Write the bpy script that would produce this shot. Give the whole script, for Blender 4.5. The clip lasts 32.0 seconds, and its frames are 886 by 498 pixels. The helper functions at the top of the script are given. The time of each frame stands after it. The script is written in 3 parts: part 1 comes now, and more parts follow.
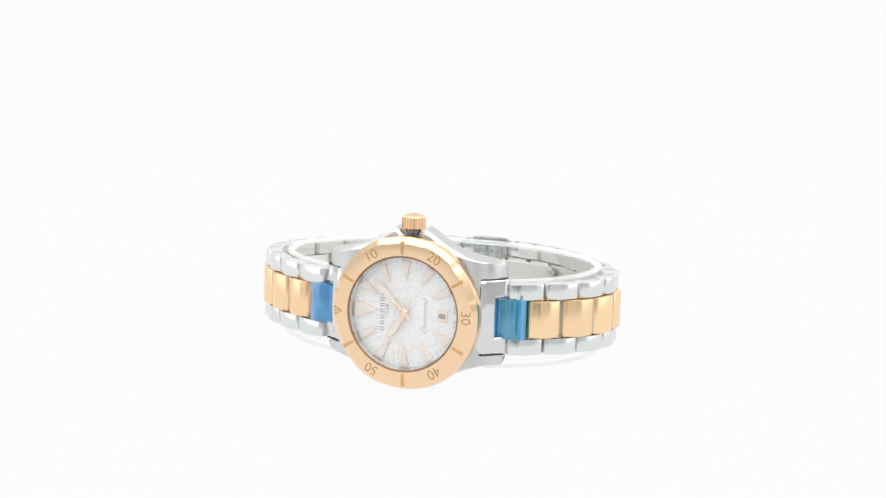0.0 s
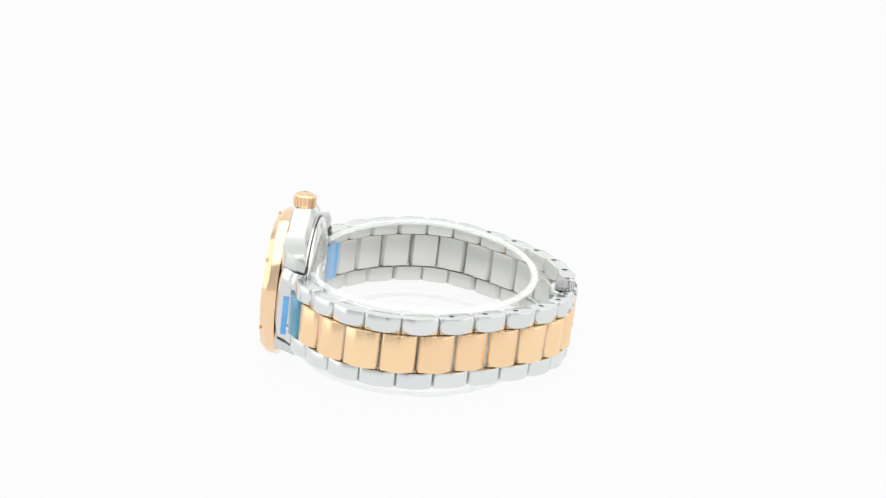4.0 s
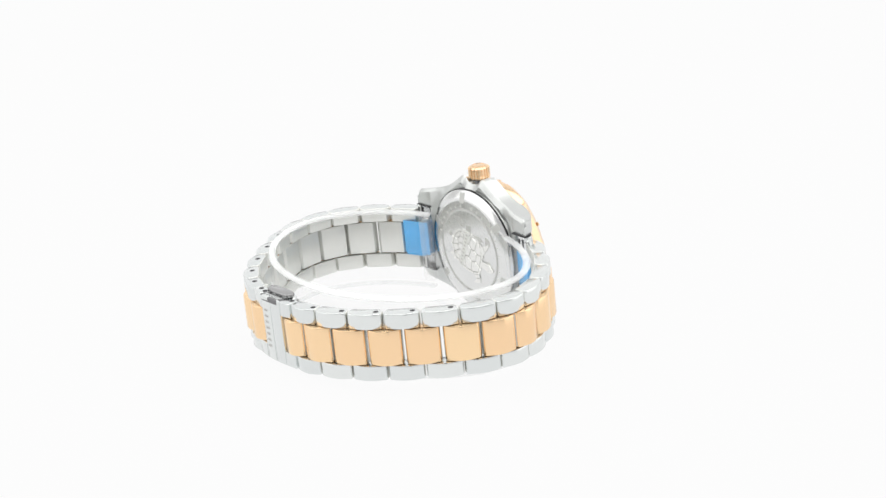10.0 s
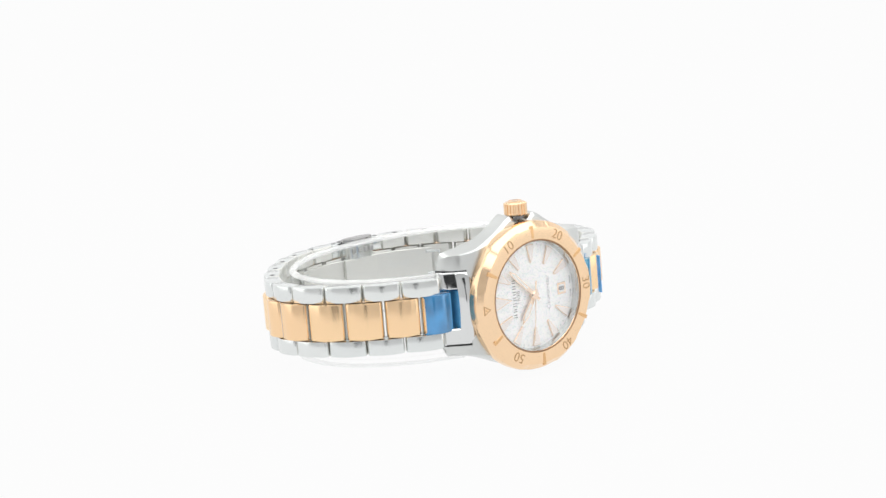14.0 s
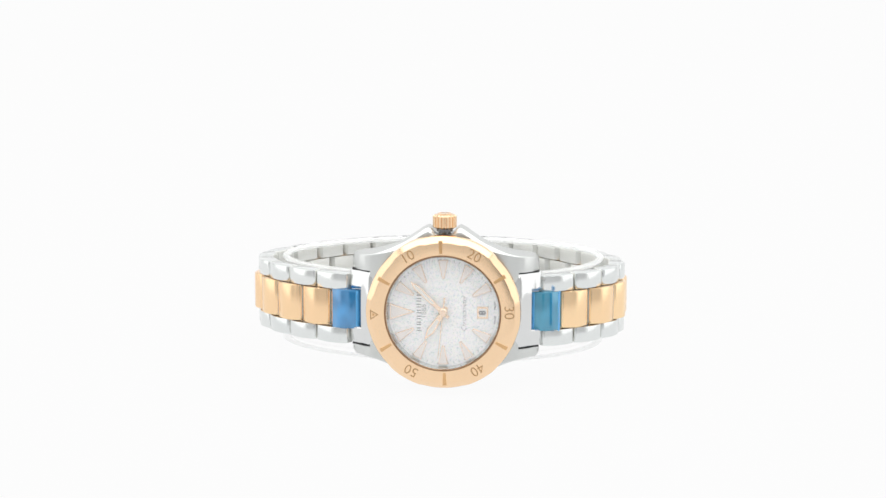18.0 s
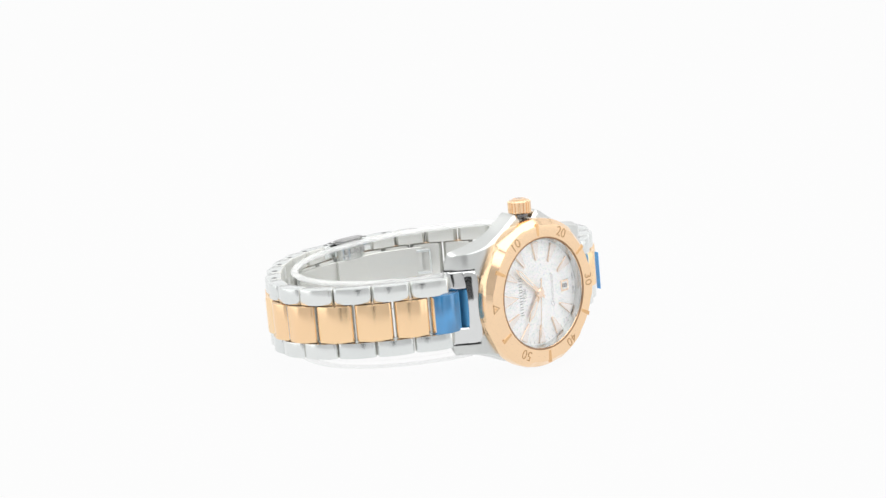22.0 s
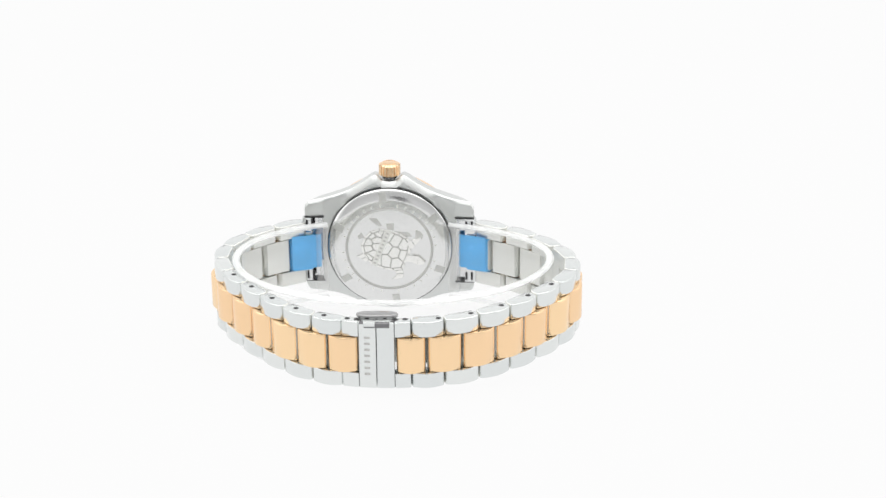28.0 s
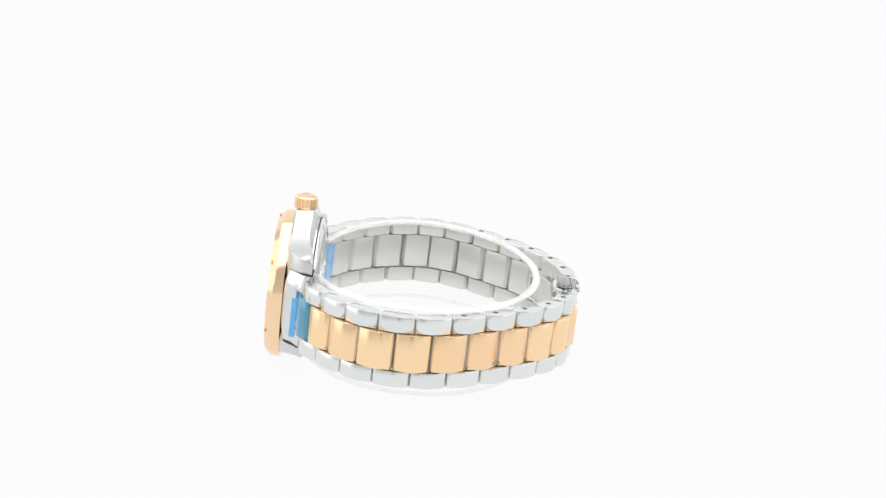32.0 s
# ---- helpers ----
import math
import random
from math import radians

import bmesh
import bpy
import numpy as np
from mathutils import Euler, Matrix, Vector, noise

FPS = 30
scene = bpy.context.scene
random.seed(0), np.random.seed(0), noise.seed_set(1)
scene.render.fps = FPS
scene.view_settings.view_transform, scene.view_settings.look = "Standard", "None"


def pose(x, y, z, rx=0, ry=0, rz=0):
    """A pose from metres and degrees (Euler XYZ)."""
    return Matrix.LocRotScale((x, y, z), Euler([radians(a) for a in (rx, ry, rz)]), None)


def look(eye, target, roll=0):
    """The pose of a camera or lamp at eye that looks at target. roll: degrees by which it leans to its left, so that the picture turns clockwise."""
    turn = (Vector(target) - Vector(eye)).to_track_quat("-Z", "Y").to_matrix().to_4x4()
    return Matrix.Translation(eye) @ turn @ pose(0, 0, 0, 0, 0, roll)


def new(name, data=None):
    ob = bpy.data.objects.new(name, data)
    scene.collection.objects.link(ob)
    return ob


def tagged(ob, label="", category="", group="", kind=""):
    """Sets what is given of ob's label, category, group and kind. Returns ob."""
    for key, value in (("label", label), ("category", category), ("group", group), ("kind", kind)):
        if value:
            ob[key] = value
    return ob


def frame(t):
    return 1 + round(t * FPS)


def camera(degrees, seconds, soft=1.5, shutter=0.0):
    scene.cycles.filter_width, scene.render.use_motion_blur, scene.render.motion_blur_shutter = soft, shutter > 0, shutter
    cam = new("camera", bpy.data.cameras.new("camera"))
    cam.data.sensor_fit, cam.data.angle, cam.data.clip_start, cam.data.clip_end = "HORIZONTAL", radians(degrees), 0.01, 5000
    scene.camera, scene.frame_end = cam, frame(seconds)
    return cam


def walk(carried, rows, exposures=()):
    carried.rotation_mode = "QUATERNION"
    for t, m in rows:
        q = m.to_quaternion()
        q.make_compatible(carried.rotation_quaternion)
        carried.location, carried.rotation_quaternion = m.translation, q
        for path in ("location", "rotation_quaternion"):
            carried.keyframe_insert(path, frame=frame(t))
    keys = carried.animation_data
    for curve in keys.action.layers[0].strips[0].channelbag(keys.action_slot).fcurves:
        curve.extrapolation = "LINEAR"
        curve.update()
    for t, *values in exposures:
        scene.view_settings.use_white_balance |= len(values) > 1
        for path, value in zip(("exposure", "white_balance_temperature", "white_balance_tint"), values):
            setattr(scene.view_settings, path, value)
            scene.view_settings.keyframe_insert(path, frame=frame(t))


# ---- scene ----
# ---- camera ----
EYE = Vector((0.0, -0.4, 0.131))
YAW, PITCH = radians(0.753), radians(-15.38)
AHEAD = Vector((math.sin(YAW) * math.cos(PITCH), math.cos(YAW) * math.cos(PITCH), math.sin(PITCH)))
cam = camera(25.19, 32.0)
walk(cam, [(0, look(EYE, EYE + AHEAD, -0.25)), (32, look(EYE, EYE + AHEAD, -0.25))])

# ---- light: a bright studio table, white glow put into its top and an added back panel, and one overhead softbox ----
world = bpy.data.worlds.new("studio")
scene.world = world
world.use_nodes = True
world.node_tree.nodes["Background"].inputs["Color"].default_value = (1.0, 1.0, 0.99, 1)
world.node_tree.nodes["Background"].inputs["Strength"].default_value = 0.77


def area_lamp(name, eye, target, wide, high, watts):
    data = bpy.data.lights.new(name, "AREA")
    data.shape, data.size, data.size_y, data.energy, data.color = "RECTANGLE", wide, high, watts, (1.0, 0.995, 0.985)
    ob = new(name, data)
    ob.matrix_basis = look(eye, target)
    return ob


area_lamp("softbox_overhead", (0.0, -0.2, 1.2), (0, -0.1, 0), 2.2, 2.0, 20.0)
area_lamp("softbox_side", (-1.1, 0.0, 0.45), (0, 0, 0.05), 1.2, 1.0, 2.6)
area_lamp("softbox_side", (1.1, 0.0, 0.45), (0, 0, 0.05), 1.2, 1.0, 2.6)


# ---- materials ----
def material(name, base, rough=0.5, metal=0.0, grain=0.0, grain_scale=900.0, bump=0.0, stretch=(1, 1, 1), tint=0.0, **more):
    """Principled material with fine grain, larger smudges and relief."""
    m = bpy.data.materials.new(name)
    m.use_nodes = True
    nodes, links = m.node_tree.nodes, m.node_tree.links
    bsdf = nodes["Principled BSDF"]
    bsdf.inputs["Base Color"].default_value = (*base, 1)
    bsdf.inputs["Roughness"].default_value = rough
    bsdf.inputs["Metallic"].default_value = metal
    for key, value in more.items():
        bsdf.inputs[key.replace("_", " ")].default_value = value
    if grain or bump or tint:
        co = nodes.new("ShaderNodeTexCoord")
        mp = nodes.new("ShaderNodeMapping")
        mp.inputs["Scale"].default_value = stretch
        links.new(co.outputs["Object"], mp.inputs["Vector"])
        fine = nodes.new("ShaderNodeTexNoise")
        fine.inputs["Scale"].default_value = grain_scale
        fine.inputs["Detail"].default_value = 4
        links.new(mp.outputs["Vector"], fine.inputs["Vector"])
        smudge = nodes.new("ShaderNodeTexNoise")
        smudge.inputs["Scale"].default_value = 140
        links.new(co.outputs["Object"], smudge.inputs["Vector"])
        mix = nodes.new("ShaderNodeMath")
        mix.operation = "ADD"
        links.new(fine.outputs["Fac"], mix.inputs[0])
        links.new(smudge.outputs["Fac"], mix.inputs[1])
        rr = nodes.new("ShaderNodeMapRange")
        rr.inputs["From Min"].default_value, rr.inputs["From Max"].default_value = 0.6, 1.4
        rr.inputs["To Min"].default_value, rr.inputs["To Max"].default_value = max(0.02, rough - grain), rough + grain
        links.new(mix.outputs[0], rr.inputs["Value"])
        links.new(rr.outputs[0], bsdf.inputs["Roughness"])
        if tint:
            hue = nodes.new("ShaderNodeMapRange")
            hue.inputs["From Min"].default_value, hue.inputs["From Max"].default_value = 0.6, 1.4
            hue.inputs["To Min"].default_value, hue.inputs["To Max"].default_value = 1 - tint, 1 + tint
            links.new(mix.outputs[0], hue.inputs["Value"])
            mul = nodes.new("ShaderNodeVectorMath")
            mul.operation = "SCALE"
            mul.inputs[0].default_value = base
            links.new(hue.outputs[0], mul.inputs["Scale"])
            links.new(mul.outputs[0], bsdf.inputs["Base Color"])
        if bump:
            bp = nodes.new("ShaderNodeBump")
            bp.inputs["Strength"].default_value = bump
            bp.inputs["Distance"].default_value = 0.00005
            links.new(fine.outputs["Fac"], bp.inputs["Height"])
            links.new(bp.outputs["Normal"], bsdf.inputs["Normal"])
    return m


STEEL = material("brushed_steel", (0.765, 0.785, 0.775), 0.2, 1.0, 0.015, 900, 0.0, (1, 1, 3), 0.015)
POLISHED = material("polished_steel", (0.69, 0.70, 0.695), 0.22, 1.0, 0.04, 300, 0.0, (1, 1, 1), 0.03)
CASE_STEEL = material("case_steel", (0.635, 0.65, 0.64), 0.31, 1.0, 0.04, 900, 0.0, (1, 1, 3), 0.02)
CHROME = material("mirror_steel", (0.70, 0.71, 0.71), 0.08, 1.0, 0.015, 300, 0.0, (1, 1, 1), 0.02)
BACK_STEEL = material("back_steel", (0.75, 0.755, 0.75), 0.16, 1.0, 0.03, 400, 0.0, (1, 1, 1), 0.03)
SATIN = material("satin_steel", (0.785, 0.79, 0.76), 0.46, 1.0, 0.04, 1500, 0.0, (1, 1, 4), 0.02)
GOLD = material("rose_gold", (0.97, 0.70, 0.43), 0.24, 1.0, 0.01, 1200, 0.0, (1, 1, 6), 0.012)
GOLD_POLISHED = material("polished_rose_gold", (0.92, 0.665, 0.435), 0.14, 1.0, 0.02, 400, 0.0, (1, 1, 1), 0.02)


def vary(m, low, high):
    """Slight shade of its own for every piece."""
    nodes, links = m.node_tree.nodes, m.node_tree.links
    info, mix, mul = nodes.new("ShaderNodeObjectInfo"), nodes.new("ShaderNodeMix"), nodes.new("ShaderNodeVectorMath")
    mix.data_type, mul.operation = "RGBA", "MULTIPLY"
    mix.inputs[6].default_value, mix.inputs[7].default_value = (*low, 1), (*high, 1)
    socket = nodes["Principled BSDF"].inputs["Base Color"]
    links.new(info.outputs["Random"], mix.inputs[0])
    links.new(socket.links[0].from_socket, mul.inputs[0])
    links.new(mix.outputs[2], mul.inputs[1])
    links.new(mul.outputs[0], socket)


vary(GOLD, (0.97, 0.94, 0.94), (1.0, 1.02, 1.02))
vary(STEEL, (0.95, 0.96, 0.97), (1.02, 1.02, 1.02))
GOLD_CROWN = material("crown_rose_gold", (0.90, 0.645, 0.415), 0.16, 1.0, 0.05, 500, 0.0, (1, 1, 1), 0.03)
ENGRAVED = material("engraved_gold", (0.46, 0.27, 0.12), 0.45, 0.5)
GROOVE = material("dark_groove", (0.02, 0.02, 0.022), 0.5, 0.3)
GUNMETAL = material("gunmetal", (0.2, 0.2, 0.205), 0.25, 1.0, 0.08, 500, 0.05)
INK = material("grey_ink", (0.20, 0.20, 0.21), 0.6)
PALE_ENGRAVE = material("pale_engraving", (0.46, 0.46, 0.455), 0.45, 0.8)
LUME = material("lume", (0.84, 0.81, 0.77), 0.4)
MARKER_FILL = material("marker_filling", (0.86, 0.81, 0.78), 0.35, 0.1)
DATE_WHITE = material("date_white", (0.80, 0.79, 0.78), 0.5)
BLUE = material("blue_film", (0.03, 0.23, 0.50), 0.16, 0.25, 0.08, 260, 0.5, (1, 1, 1), 0.4, Coat_Weight=1.0, Coat_Roughness=0.12, Coat_IOR=1.8)
BLUE_TEAL = material("teal_film", (0.03, 0.27, 0.42), 0.16, 0.25, 0.08, 260, 0.3, (1, 1, 1), 0.2, Coat_Weight=1.0, Coat_Roughness=0.12, Coat_IOR=1.8)
BLUE_PALE = material("pale_blue_film", (0.12, 0.46, 0.86), 0.22, 0.1, 0.08, 260, 0.25, (1, 1, 1), 0.12)
FLAP = material("loose_blue_film", (0.10, 0.45, 0.86), 0.2, 0.0, 0.08, 260, 0.25, (1, 1, 1), 0.12, Alpha=0.7)
PALE_GOLD = material("pale_rose_gold", (0.93, 0.75, 0.60), 0.15, 1.0, 0.04, 400)
DEEP_LINE = material("deep_line", (0.30, 0.17, 0.09), 0.4, 0.8)
RELIEF = material("relief_steel", (0.82, 0.82, 0.80), 0.24, 1.0, 0.05, 600)
RELIEF_DULL_SHADE = material("dull_and_shaded_relief", (0.61, 0.61, 0.59), 0.42, 1.0, 0.05, 600)
RELIEF_GROOVE = material("relief_groove", (0.55, 0.545, 0.53), 0.5, 0.9, 0.05, 600)
MEDAL = material("frosted_medallion", (0.585, 0.59, 0.57), 0.5, 1.0, 0.04, 1500, 0.15, (1, 1, 1), 0.03)
BUTTON = material("button_steel", (0.40, 0.40, 0.40), 0.16, 1.0, 0.06, 500, 0.0, (1, 1, 1), 0.05)
TICK = material("tick_gold", (0.74, 0.46, 0.23), 0.3, 1.0, 0.05, 500)


def clear_shell(name, least, most, rough, tint):
    """Thin clear sheet: lets light straight through, glossy towards grazing angles."""
    m = bpy.data.materials.new(name)
    m.use_nodes = True
    nodes, links = m.node_tree.nodes, m.node_tree.links
    nodes.remove(nodes["Principled BSDF"])
    clear, gloss, mix, edge, steep, soft = (nodes.new(k) for k in ("ShaderNodeBsdfTransparent", "ShaderNodeBsdfGlossy", "ShaderNodeMixShader", "ShaderNodeLayerWeight", "ShaderNodeMath", "ShaderNodeMath"))
    clear.inputs["Color"].default_value = (*tint, 1)
    gloss.inputs["Roughness"].default_value = rough
    edge.inputs["Blend"].default_value = 0.5
    steep.operation, steep.inputs[1].default_value = "POWER", 4.0
    soft.operation, soft.inputs[1].default_value, soft.inputs[2].default_value = "MULTIPLY_ADD", most, least
    links.new(edge.outputs["Facing"], steep.inputs[0])
    links.new(steep.outputs[0], soft.inputs[0])
    links.new(soft.outputs[0], mix.inputs[0])
    links.new(clear.outputs[0], mix.inputs[1])
    links.new(gloss.outputs[0], mix.inputs[2])
    links.new(mix.outputs[0], nodes["Material Output"].inputs["Surface"])
    return m


GLASS = clear_shell("sapphire", 0.04, 0.85, 0.02, (1, 1, 1))
CLEAR = clear_shell("clear_plastic", 0.02, 0.12, 0.06, (1.0, 1.0, 1.0))
FOOT_EDGE = material("clouded_plastic_edge", (0.72, 0.74, 0.74), 0.2, 0.0, 0.08, 200, 0.0, Alpha=0.17)
END_SHEET = material("clouded_plastic_end", (0.97, 0.97, 0.96), 0.12, 0.0, 0.05, 200, 0.0, Alpha=0.14)
FROSTED = material("frosted_plastic_edge", (0.96, 0.97, 0.97), 0.25, 0.0, 0.08, 200, 0.0, Alpha=0.38)


def dial_material():
    """Silver-white dial covered in glitter flakes."""
    m = material("glitter_dial", (0.80, 0.81, 0.82), 0.35)
    nodes, links = m.node_tree.nodes, m.node_tree.links
    bsdf = nodes["Principled BSDF"]
    co = nodes.new("ShaderNodeTexCoord")
    vor = nodes.new("ShaderNodeTexVoronoi")
    vor.inputs["Scale"].default_value = 6200
    links.new(co.outputs["Object"], vor.inputs["Vector"])
    ramp = nodes.new("ShaderNodeValToRGB")
    ramp.color_ramp.elements[0].position, ramp.color_ramp.elements[0].color = 0.0, (0.66, 0.73, 0.75, 1)
    ramp.color_ramp.elements[1].position, ramp.color_ramp.elements[1].color = 0.3, (1.0, 1.0, 1.0, 1)
    sep = nodes.new("ShaderNodeSeparateColor")
    links.new(vor.outputs["Color"], sep.inputs[0])
    links.new(sep.outputs[0], ramp.inputs["Fac"])
    hue, tone = nodes.new("ShaderNodeMix"), nodes.new("ShaderNodeMix")
    hue.data_type = tone.data_type = "RGBA"
    tone.blend_type = "MULTIPLY"
    hue.inputs[0].default_value, hue.inputs[6].default_value = 0.10, (1, 1, 1, 1)
    tone.inputs[0].default_value = 1.0
    links.new(vor.outputs["Color"], hue.inputs[7])
    links.new(ramp.outputs["Color"], tone.inputs[6])
    links.new(hue.outputs[2], tone.inputs[7])
    links.new(tone.outputs[2], bsdf.inputs["Base Color"])
    flake = nodes.new("ShaderNodeMath")
    flake.operation, flake.inputs[1].default_value = "GREATER_THAN", 0.82
    links.new(sep.outputs[1], flake.inputs[0])
    links.new(flake.outputs[0], bsdf.inputs["Metallic"])
    bp = nodes.new("ShaderNodeBump")
    bp.inputs["Strength"].default_value, bp.inputs["Distance"].default_value = 0.25, 0.0001
    links.new(sep.outputs[2], bp.inputs["Height"])
    links.new(bp.outputs["Normal"], bsdf.inputs["Normal"])
    return m


DIAL = dial_material()


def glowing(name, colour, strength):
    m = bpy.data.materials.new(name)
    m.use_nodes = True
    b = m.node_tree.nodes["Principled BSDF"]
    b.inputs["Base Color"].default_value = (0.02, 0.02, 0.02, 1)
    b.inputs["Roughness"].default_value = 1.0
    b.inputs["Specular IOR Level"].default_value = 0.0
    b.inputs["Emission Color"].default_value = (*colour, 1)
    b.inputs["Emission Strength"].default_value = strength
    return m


# overexposed white of the table put in as emission, no lamp behind it
TABLE_GLOW = glowing("self_glowing_white_table", (1, 1, 1), 0.945)
PANEL_GLOW = glowing("self_glowing_white_panel", (1, 1, 1), 1.0)

# ---- mesh tools ----
MM = 0.001


def mesh_of(name, bm, *mats, smooth=True, sharp=35):
    for f in bm.faces:
        f.smooth = smooth
    if smooth:
        for e in bm.edges:
            if len(e.link_faces) == 2 and e.calc_face_angle(0) > radians(sharp):
                e.smooth = False
    me = bpy.data.meshes.new(name)
    bm.to_mesh(me)
    bm.free()
    for m in mats:
        me.materials.append(m)
    return me


def from_faces(verts, faces, scale=MM):
    bm = bmesh.new()
    vs = [bm.verts.new(Vector(v) * scale) for v in verts]
    for f in faces:
        try:
            bm.faces.new([vs[i] for i in f])
        except ValueError:
            pass
    bmesh.ops.recalc_face_normals(bm, faces=bm.faces)
    return bm


def prism(outline, z0, z1, bevel=0.0, segments=2, axis="z"):
    """A closed outline in mm, extruded; axis y: the outline lies in x, z and runs from y=z0 to y=z1."""
    n = len(outline)
    if axis == "z":
        verts = [(x, y, z0) for x, y in outline] + [(x, y, z1) for x, y in outline]
    else:
        verts = [(x, z0, y) for x, y in outline] + [(x, z1, y) for x, y in outline]
    faces = [list(range(n)), list(range(n, 2 * n))] + [[i, (i + 1) % n, n + (i + 1) % n, n + i] for i in range(n)]
    bm = from_faces(verts, faces)
    if bevel:
        caps = [e for e in bm.edges if any(len(f.verts) == n for f in e.link_faces)] if n > 4 else list(bm.edges)
        bmesh.ops.bevel(bm, geom=caps, offset=bevel * MM, segments=segments, profile=0.5, affect="EDGES", clamp_overlap=True)
    return bm


def box(x0, x1, y0, y1, z0, z1, bevel=0.0, segments=2):
    return prism([(x0, y0), (x1, y0), (x1, y1), (x0, y1)], z0, z1, bevel, segments)


def lathe(profile, steps=96, closed=False, radius=None):
    """A profile of (r, y) in mm turned about the y axis; radius(r, y, angle) may reshape it."""
    verts, faces, n = [], [], len(profile)
    for k in range(steps):
        a = 2 * math.pi * k / steps
        for r, y in profile:
            r2, y2 = radius(r, y, a) if radius else (r, y)
            verts.append((r2 * math.cos(a), y2, r2 * math.sin(a)))
    for k in range(steps):
        j = (k + 1) % steps
        for i in range(n if closed else n - 1):
            i2 = (i + 1) % n
            faces.append([k * n + i, j * n + i, j * n + i2, k * n + i2])
    if not closed:
        for i in (0, n - 1):
            if profile[i][0] > 1e-6:
                faces.append([k * n + i for k in range(steps)])
    bm = from_faces(verts, faces)
    bmesh.ops.remove_doubles(bm, verts=bm.verts, dist=1e-7)
    return bm


def loft(sections, caps=True):
    n = len(sections[0])
    verts = [v for s in sections for v in s]
    faces = []
    for k in range(len(sections) - 1):
        for i in range(n):
            j = (i + 1) % n
            faces.append([k * n + i, k * n + j, (k + 1) * n + j, (k + 1) * n + i])
    if caps:
        faces += [list(range(n)), list(range(len(verts) - n, len(verts)))]
    return from_faces(verts, faces)


def joined(*parts):
    bm = bmesh.new()
    for p in parts:
        me = bpy.data.meshes.new("piece")
        p.to_mesh(me)
        p.free()
        bm.from_mesh(me)
        bpy.data.meshes.remove(me)
    return bm


# ---- floor and surroundings ----
def plain(name, bm, mat, label, kind="structure"):
    ob = new(name, mesh_of(name, bm, mat, smooth=False))
    return tagged(ob, label, kind=kind)


plain("floor", prism([(-3000, -3000), (3000, -3000), (3000, 3000), (-3000, 3000)], -30, 0), TABLE_GLOW, "seamless white table top given its own even glow")
# unseen emitter, added to whiten what the metal reflects
plain("backdrop", prism([(-1500, 1500), (1500, 1500), (1500, 1520), (-1500, 1520)], 0, 1800), PANEL_GLOW, "plain white glowing panel added out of view behind the table")

# out of view; added so that metal facing the camera reflects darker grey
plain("wall_south", prism([(-3000, -2100), (3000, -2100), (3000, -2000), (-3000, -2000)], 0, 2400), material("unseen_wall_grey", (0.66, 0.66, 0.665), 0.8, 0.0, 0.05, 30, 0.1, (1, 1, 1), 0.03), "plain light grey wall added unseen behind the camera to darken reflections")

body = tagged(new("studio_camera"), "black studio camera on a stand facing the table", "camera")
DARK = material("black_camera_shell", (0.02, 0.02, 0.022), 0.45, 0.0, 0.08, 300, 0.2)
for name, bm in (("camera_body", box(-50, 50, -500, -430, 96, 168, 8, 3)), ("lens_barrel", lathe([(36, 0), (38, 4), (38, 30), (34, 34), (34, 0)], 48, True)), ("stand_column", box(-18, 18, -488, -446, 0, 96, 4, 2))):
    ob = new(name, mesh_of(name, bm, DARK))
    ob.parent = body
    if name == "lens_barrel":
        ob.matrix_basis = pose(0, -0.445, 0.131)

scrap = new("tape_strip", mesh_of("tape_strip", prism([(79.6, -87.5), (83.5, -87.5), (87.0, -72.0), (82.8, -76.0)], 0.0, 0.12, 0.03, 1), material("pale_blue_tape", (0.62, 0.80, 0.88), 0.6, 0.0, 0.1, 800, 0.0, (1, 1, 1), 0.05)))
tagged(scrap, "scrap of pale blue tape on the white table", "tape")

# ---- the watch ----
# Watch space: x from twelve o'clock to six, y from the glass to the clasp, z towards the crown.
SEAT = Matrix.Translation((0.00472, -0.03006, 0.0156)) @ pose(0, 0, 0, 0, 0, -4.0) @ pose(0, 0, 0, -6.8)
PLACE = {}
TWIST = pose(0, 0, 0.00055, 0, 0, -1.3)

watch = tagged(new("wristwatch"), "two-tone steel and rose gold ladies wristwatch lying on its side", "watch")
PLACE[watch] = SEAT.inverted()


def put(name, data, parent, m=None, label="", kind="", scale=None):
    """Link mesh data as one part; m is its pose in watch space."""
    m = TWIST @ (m or Matrix.Identity(4))
    if scale:
        m = m @ Matrix.Diagonal((*scale, 1))
    ob = new(name, data)
    ob.parent = parent
    ob.matrix_basis = PLACE[parent].inverted() @ m
    PLACE[ob] = m
    return tagged(ob, label, kind=kind)


def part(name, bm, mats, parent, label="", m=None, smooth=True, sharp=35, kind=""):
    mats = mats if isinstance(mats, tuple) else (mats,)
    return put(name, mesh_of(name, bm, *mats, smooth=smooth, sharp=sharp), parent, m, label, kind)


def at(x, y, z, rx=0, ry=0, rz=0):
    return pose(x * MM, y * MM, z * MM, rx, ry, rz)


def facing(x, y, z, up):
    """A pose on the dial side for flat things drawn in x, y: normal to -y, their y along the way up = (x, z)."""
    u = Vector((up[0], 0, up[1])).normalized()
    n = Vector((0, -1, 0))
    r = u.cross(n)
    m = Matrix((r, u, n)).transposed().to_4x4()
    m.translation = Vector((x, y, z)) * MM
    return m


